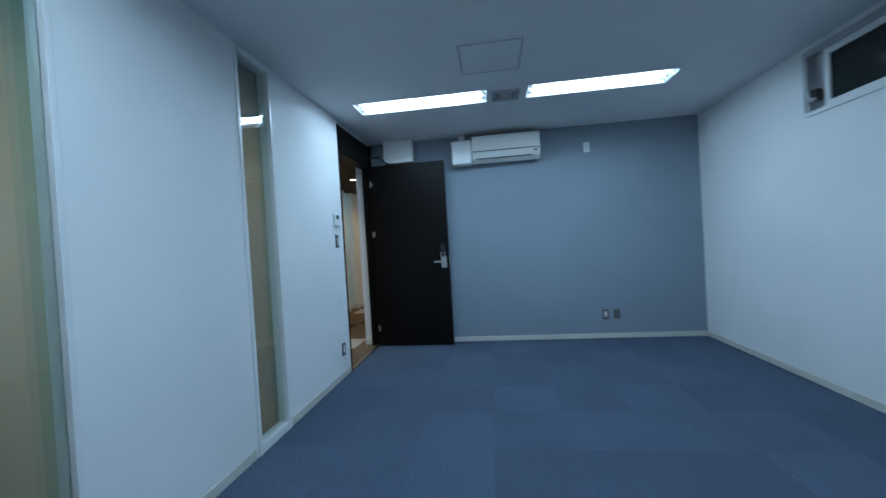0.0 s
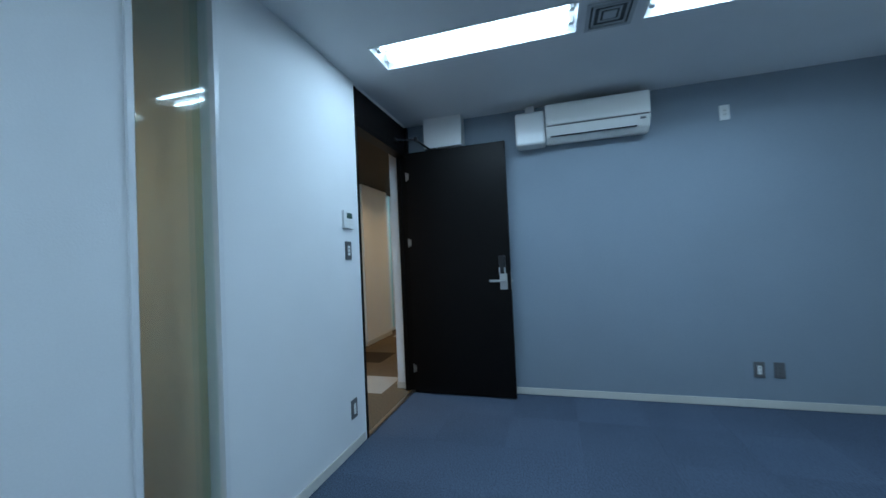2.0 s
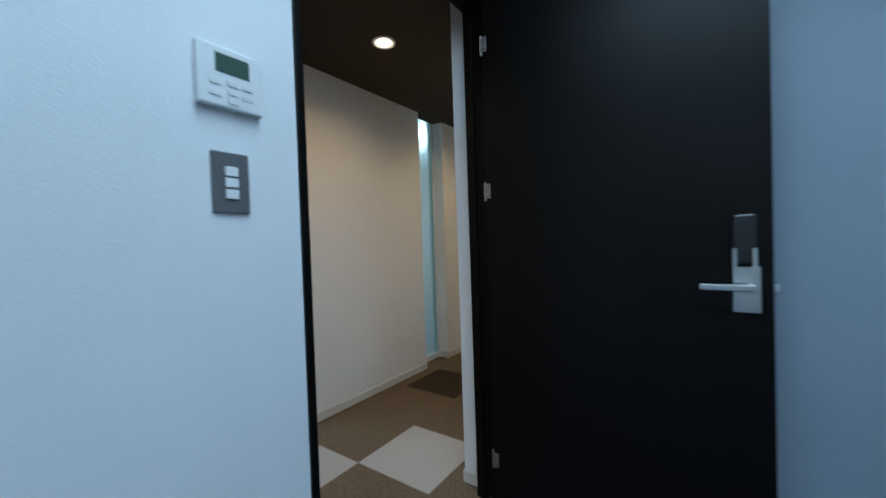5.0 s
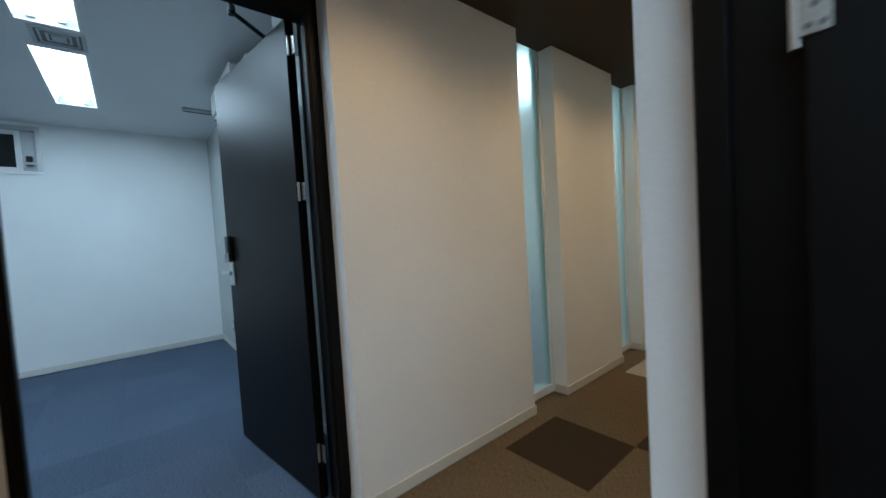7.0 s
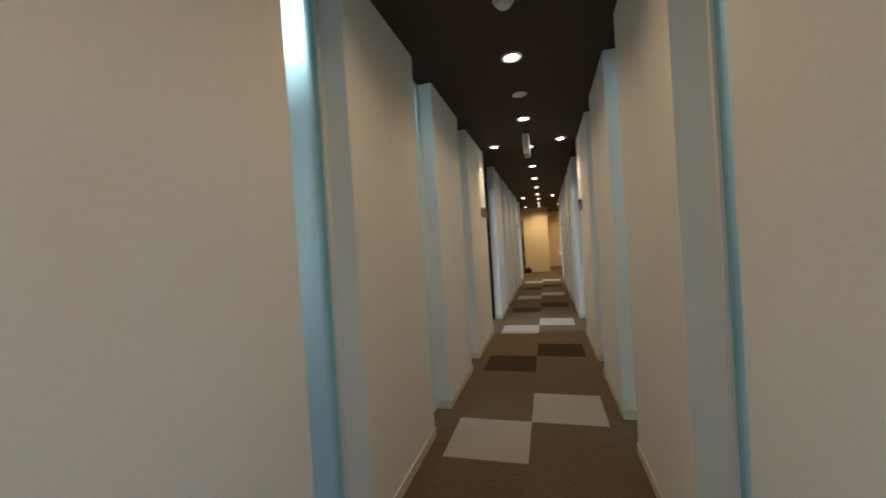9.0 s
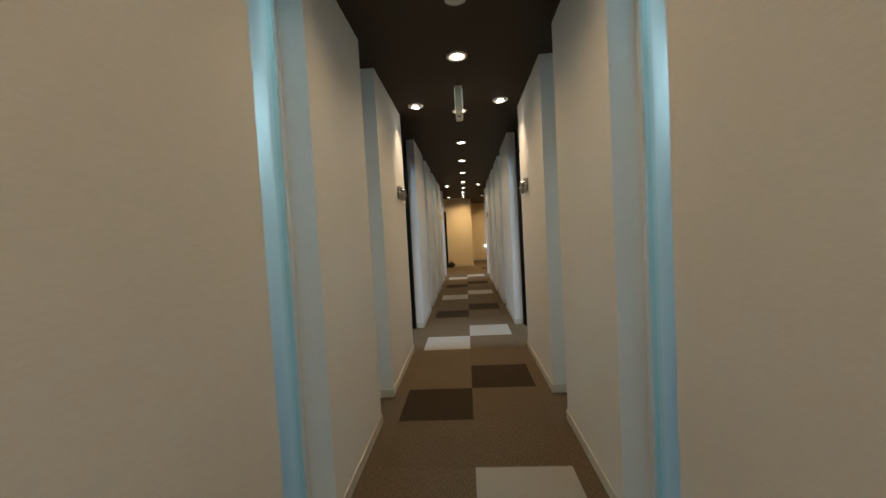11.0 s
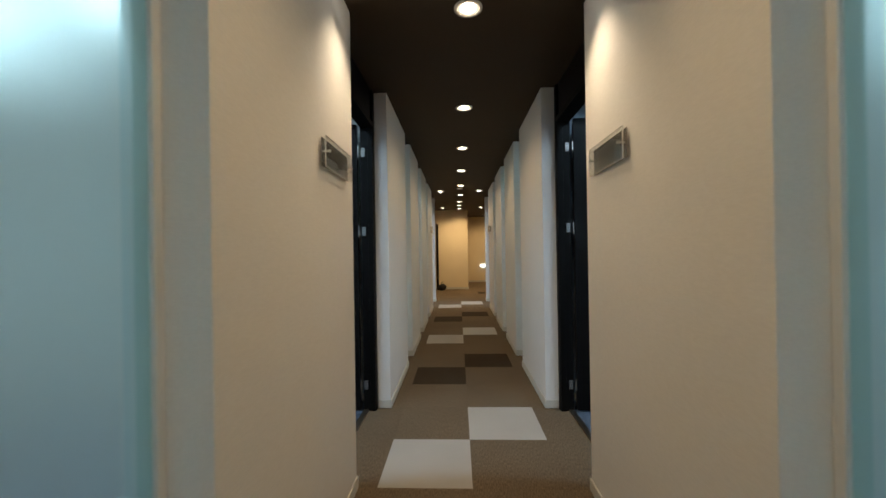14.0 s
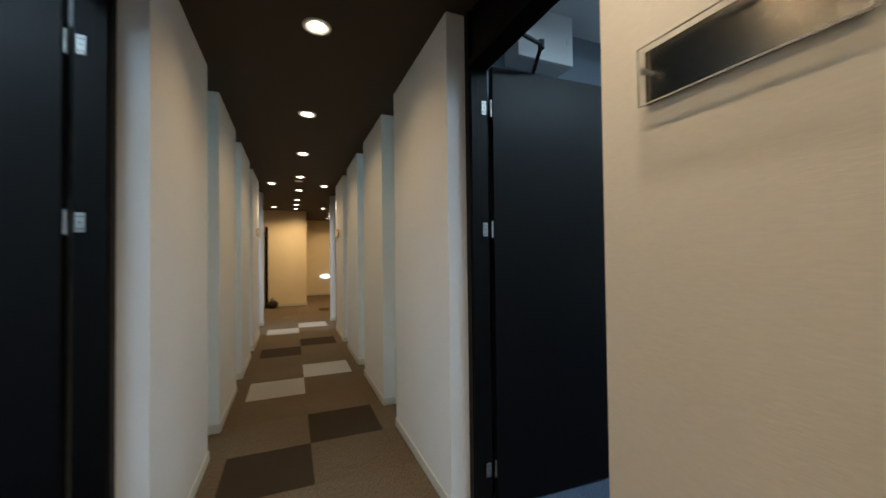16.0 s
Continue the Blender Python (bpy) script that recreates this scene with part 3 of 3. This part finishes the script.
def downlight(x, y, z=CZ, r=0.058, watts=None, name="downlight"):
    d = thing(name, x, y, z, "small round recessed warm downlight in dark ceiling", "downlight", "corridor downlights")
    part("trim_ring", lathe(bmesh.new(), [(r + 0.016, 0.0), (r + 0.016, -0.004), (r + 0.002, -0.007), (r, -0.003), (r, 0.0)], 0, 0, 0), M_IVORY, d)
    # ring is no source itself; its gleam comes from the emissive material
    part("reflector", lathe(bmesh.new(), [(r, -0.003), (r * 0.74, -0.0015)], 0, 0, 0), M_WARMR, d, "reflector ring with the lamp's gleam added as emission")
    part("lens", lathe(bmesh.new(), [(r * 0.76, -0.0020), (r * 0.5, -0.0055), (0.002, -0.006)], 0, 0, 0), M_LENS, d, "lit warm lens")
    spot_lamp("down_light", x, y, z - 0.02, DOWN_W if watts is None else watts, 150, (x, y, 0), 0.9)


def spot_downlight(x, y, target):
    d = thing("adjustable_spotlight", x, y, CZ, "tilted round warm spotlight in a pale ceiling ring", "spotlight", "door spotlights")
    r = 0.034
    part("trim_ring", lathe(bmesh.new(), [(0.075, 0.0), (0.075, -0.005), (0.056, -0.008), (0.054, 0.0)], 0, 0, 0), M_IVORY, d)
    part("backing", lathe(bmesh.new(), [(0.055, -0.001), (0.002, -0.0012)], 0, 0, 0), M_BLACK, d)
    ln = part("lens", lathe(bmesh.new(), [(r, 0.002), (r, -0.006), (0.002, -0.007)], 0, 0, 0), M_LENS, d, "tilted lit lens")
    ln.matrix_local = pose(0, 0, -0.010, 0, -10 if target[0] > x else 10, 0)
    spot_lamp("spot_light", x, y, CZ - 0.04, WASH_W, 92, target, 1.0, 0.035)


for y in (-8.0, -6.67, -5.33, -4.0, -2.68, -1.35, -0.03, 1.30, 2.49, 3.84, 5.14, 6.45, 7.82, 9.03):
    downlight(0.015, y)
for yd in (2.25, 8.46):
    for s in (1, -1):
        spot_downlight(s * 0.41, yd, (s * 0.56, yd + 0.12, 0.75))
smoke_detector(0.03, -0.655, CZ)
sp = thing("ceiling_speaker", 0.022, 0.64, CZ, "small round white flush ceiling speaker", "speaker")
part("rim", lathe(bmesh.new(), [(0.060, 0.0), (0.060, -0.005), (0.048, -0.010)], 0, 0, 0), M_IVORY, sp)
part("grille", lathe(bmesh.new(), [(0.048, -0.0095), (0.030, -0.014), (0.003, -0.015)], 0, 0, 0), M_IVORY, sp)
sp2 = copy_thing(sp, pose(0.0, 8.15, CZ))

ex = thing("exit_sign", 0.012, 1.905, CZ, "ceiling hung emergency exit sign with lit green sides", "exit sign")
part("housing", bx(-0.030, 0.030, -0.115, 0.115, -0.245, -0.012, bevel=0.004), M_IVORY, ex)
part("mount", bx(-0.020, 0.020, -0.07, 0.07, -0.014, 0.0), M_IVORY, ex)
part("lit_face", bx(-0.0325, -0.0305, -0.105, 0.105, -0.225, -0.03), M_GREEN, ex, "lit green face")
part("lit_face", bx(0.0305, 0.0325, -0.105, 0.105, -0.225, -0.03), M_GREEN, ex, "lit green face")
part("test_cord_port", bx(-0.010, 0.010, -0.05, -0.02, -0.250, -0.244, bevel=0.001), M_GREYP, ex)


def name_plate(s, y0, y1, z0, z1):
    p = thing("name_plate", s * CF, (y0 + y1) / 2, (z0 + z1) / 2, "clear acrylic name plate with dark metal insert on chrome standoffs", "sign", "door name plates")
    hw, hh = (y1 - y0) / 2, (z1 - z0) / 2
    a, b = sorted((s * -0.030, s * -0.026))
    part("acrylic_sheet", bx(a, b, -hw, hw, -hh, hh, bevel=0.0008), M_ACRYL, p, "clear acrylic sheet")
    e = 0.0009
    for y0, y1, z0, z1 in ((-hw, hw, -hh - e, -hh + e), (-hw, hw, hh - e, hh + e), (-hw - e, -hw + e, -hh + e, hh - e), (hw - e, hw + e, -hh + e, hh - e)):
        part("polished_edge", bx(*sorted((s * -0.0304, s * -0.0256)), y0, y1, z0, z1), M_EDGE, p)
    a, b = sorted((s * -0.0105, s * -0.008))
    part("metal_plate", bx(a, b, -hw + 0.004, hw - 0.004, -hh + 0.004, hh - 0.004, bevel=0.0008), M_SIGN, p, "blank brushed metal plate")
    for y in (-hw + 0.022, hw - 0.022):
        st = part("standoff", add_rod(bmesh.new(), (0, y, 0.004), (s * -0.036, y, 0.004), 0.0042, 14), M_STEEL, p, "chrome standoff")
        part("cap", add_rod(bmesh.new(), (s * -0.034, y, 0.004), (s * -0.040, y, 0.004), 0.0060, 14), M_STEEL, st)


name_plate(1, 2.010, 2.362, 1.580, 1.704)
name_plate(-1, 2.022, 2.380, 1.580, 1.704)
name_plate(1, 7.97, 8.37, 1.592, 1.720)
name_plate(-1, 7.97, 8.37, 1.592, 1.720)

# ---------------------------------------------------------------- lobby beyond the corridor
structure("ceiling_lobby", bx(-3.2, 3.4, Y1, 15.0, CZ, CZ + 0.12), M_CCEIL, "dark brown papered lobby ceiling", "ceiling")
structure("wall_lobby_pier", bx(-3.2, 0.257, 12.30, 15.0, 0, 2.6), M_LOBBY, "cream papered wall facing the corridor", "wall")
structure("wall_lobby_back", bx(0.257, 3.4, 14.85, 15.0, 0, 2.6), M_LOBBY, "cream papered lobby back wall", "wall")
structure("wall_lobby_east", bx(3.3, 3.4, Y1, 14.85, 0, 2.6), M_LOBBY, "cream papered lobby side wall", "wall")
structure("wall_lobby_west", bx(-3.2, -3.1, Y1, 12.30, 0, 2.6), M_LOBBY, "cream papered lobby side wall", "wall")
for s in (1, -1):
    structure("wall_lobby_near", bx(*sorted((s * RF, s * 3.3)), Y1 + 0.10, Y1 + 0.2, 0, 2.6), M_LOBBY, "cream papered lobby wall behind the offices", "wall")
structure("baseboard", bx(-3.1, 0.265, 12.29, 12.30, 0.004, 0.065), M_SKIRT, "cream vinyl skirting along the lobby wall", "skirting")
structure("baseboard", bx(0.27, 3.3, 14.84, 14.85, 0.004, 0.065), M_SKIRT, "cream vinyl skirting along the lobby wall", "skirting")
for x, y in ((0.0, 10.25), (0.0, 11.05), (0.0, 11.8), (-0.50, 11.6), (0.64, 11.6), (0.90, 12.6), (0.95, 13.4), (0.95, 14.1)):
    downlight(x, y, watts=42.0)
dp = thing("door_leaf_dark", -0.70, 12.2, 0, "tall dark panel leaning along the lobby wall", "panel")
part("panel", bx(-0.035, 0.035, -0.03, 0.03, 0.0, 2.05, bevel=0.004), M_DARK, dp)
bag = thing("black_bag", -0.56, 12.05, 0, "small crumpled black bag on the lobby floor", "bag")
bm = bmesh.new()
bmesh.ops.create_icosphere(bm, subdivisions=3, radius=1)
for v in bm.verts:
    k = 1 + 0.25 * noise.noise(v.co * 2.1)
    v.co = Vector((v.co.x * 0.13 * k, v.co.y * 0.10 * k, max(0.0, 0.09 + v.co.z * 0.11 * k)))
part("sack", bm, M_BLACK, bag, smooth=True)
part("strap", add_rod(add_rod(bmesh.new(), (-0.05, 0, 0.17), (0.0, 0.02, 0.26), 0.008), (0.0, 0.02, 0.26), (0.06, 0, 0.17), 0.008), M_BLACK, bag)
wl = thing("wall_light", 0.93, 14.84, 0.62, "small oval glowing white wall light in the lobby", "wall light")
part("globe", lathe(bmesh.new(), [(0.20, -0.01), (0.19, 0.03), (0.14, 0.06), (0.003, 0.075)], 0, 0, 0), M_LAMPW, wl, smooth=True)
part("base", lathe(bmesh.new(), [(0.215, -0.02), (0.215, -0.01), (0.20, -0.008)], 0, 0, 0), M_WHITE, wl)
wl.matrix_world = pose(0.93, 14.83, 0.62, 90) @ Matrix.Diagonal((0.8, 0.34, 1, 1))

# ---------------------------------------------------------------- floors, laid in carpet tiles
sub = structure("floor", bx(-5.1, 5.1, Y0 - 0.1, 15.0, -0.15, -0.008), M_CARPD, "concrete floor under the carpet tiles", "floor")


def tile_mesh(w, d, m):
    bm = bmesh.new()
    g = 0.0002
    add_box(bm, g, w - g, g, d - g, -0.008, 0.0)
    top = [e for e in bm.edges if all(v.co.z > -0.001 for v in e.verts)]
    bmesh.ops.bevel(bm, geom=top, offset=0.0006, segments=1, affect="EDGES")
    me = bpy.data.meshes.new("carpet_tile")
    bm.to_mesh(me)
    bm.free()
    me.materials.append(m)
    return me


def tiles(parent, cols, rows, pick):
    """Tiles on one grid: cols and rows are (start, width) lists; pick(i, j) gives the material."""
    cache = {}
    for i, (x, w) in enumerate(cols):
        for j, (y, d) in enumerate(rows):
            m = pick(i, j)
            key = (round(w, 3), round(d, 3), m.name)
            if key not in cache:
                cache[key] = tile_mesh(w, d, m)
            ob = new("carpet_tile", cache[key])
            ob.location = (x, y, 0)
            ob.parent = parent


cf = thing("floor_corridor", 0, 0, 0, "brown carpet tiles with pale and dark tiles set in pairs", "carpet", kind="structure")
N0 = -20
rows = [(0.5 * k, 0.5) for k in range(N0, 19)]


def corridor_pick(i, j):
    k = j + N0
    if i == 1:      # west column of the middle pair
        return {5: M_CARPP, 2: M_CARPD}.get(k % 6, M_CARPM)
    if i == 2:
        return {0: M_CARPP, 3: M_CARPD}.get(k % 6, M_CARPM)
    return M_CARPM


tiles(cf, [(-0.79, 0.29), (-0.5, 0.5), (0.0, 0.5), (0.5, 0.29)], rows, corridor_pick)
lf = thing("floor_lobby", 0, 0, 0, "brown carpet tiles on the lobby floor with a few dark ones", "carpet", kind="structure")
tiles(lf, [(-3.0 + 0.5 * i, 0.5) for i in range(13)], [(9.5 + 0.5 * j, 0.5) for j in range(11)], lambda i, j: M_CARPD if (i * 5 + j * 3) % 11 == 0 and i > 6 else M_CARPM)
for n, (s, yf, yb, door, strips, turn) in enumerate(ROOMS, 1):
    fl = thing("floor_room_%d" % n, 0, 0, 0, "blue-grey carpet tiles on the office floor", "carpet", kind="structure")
    x = 0.79
    cols = []
    while x < XO:
        w = min(0.5, XO - x)
        cols.append((x if s > 0 else -x - w, w))
        x += 0.5
    y = yf
    rws = []
    while y > yb:
        d = min(0.5, y - yb)
        rws.append((y - d, d))
        y -= 0.5
    tiles(fl, cols, rws, lambda i, j: M_CARPB)
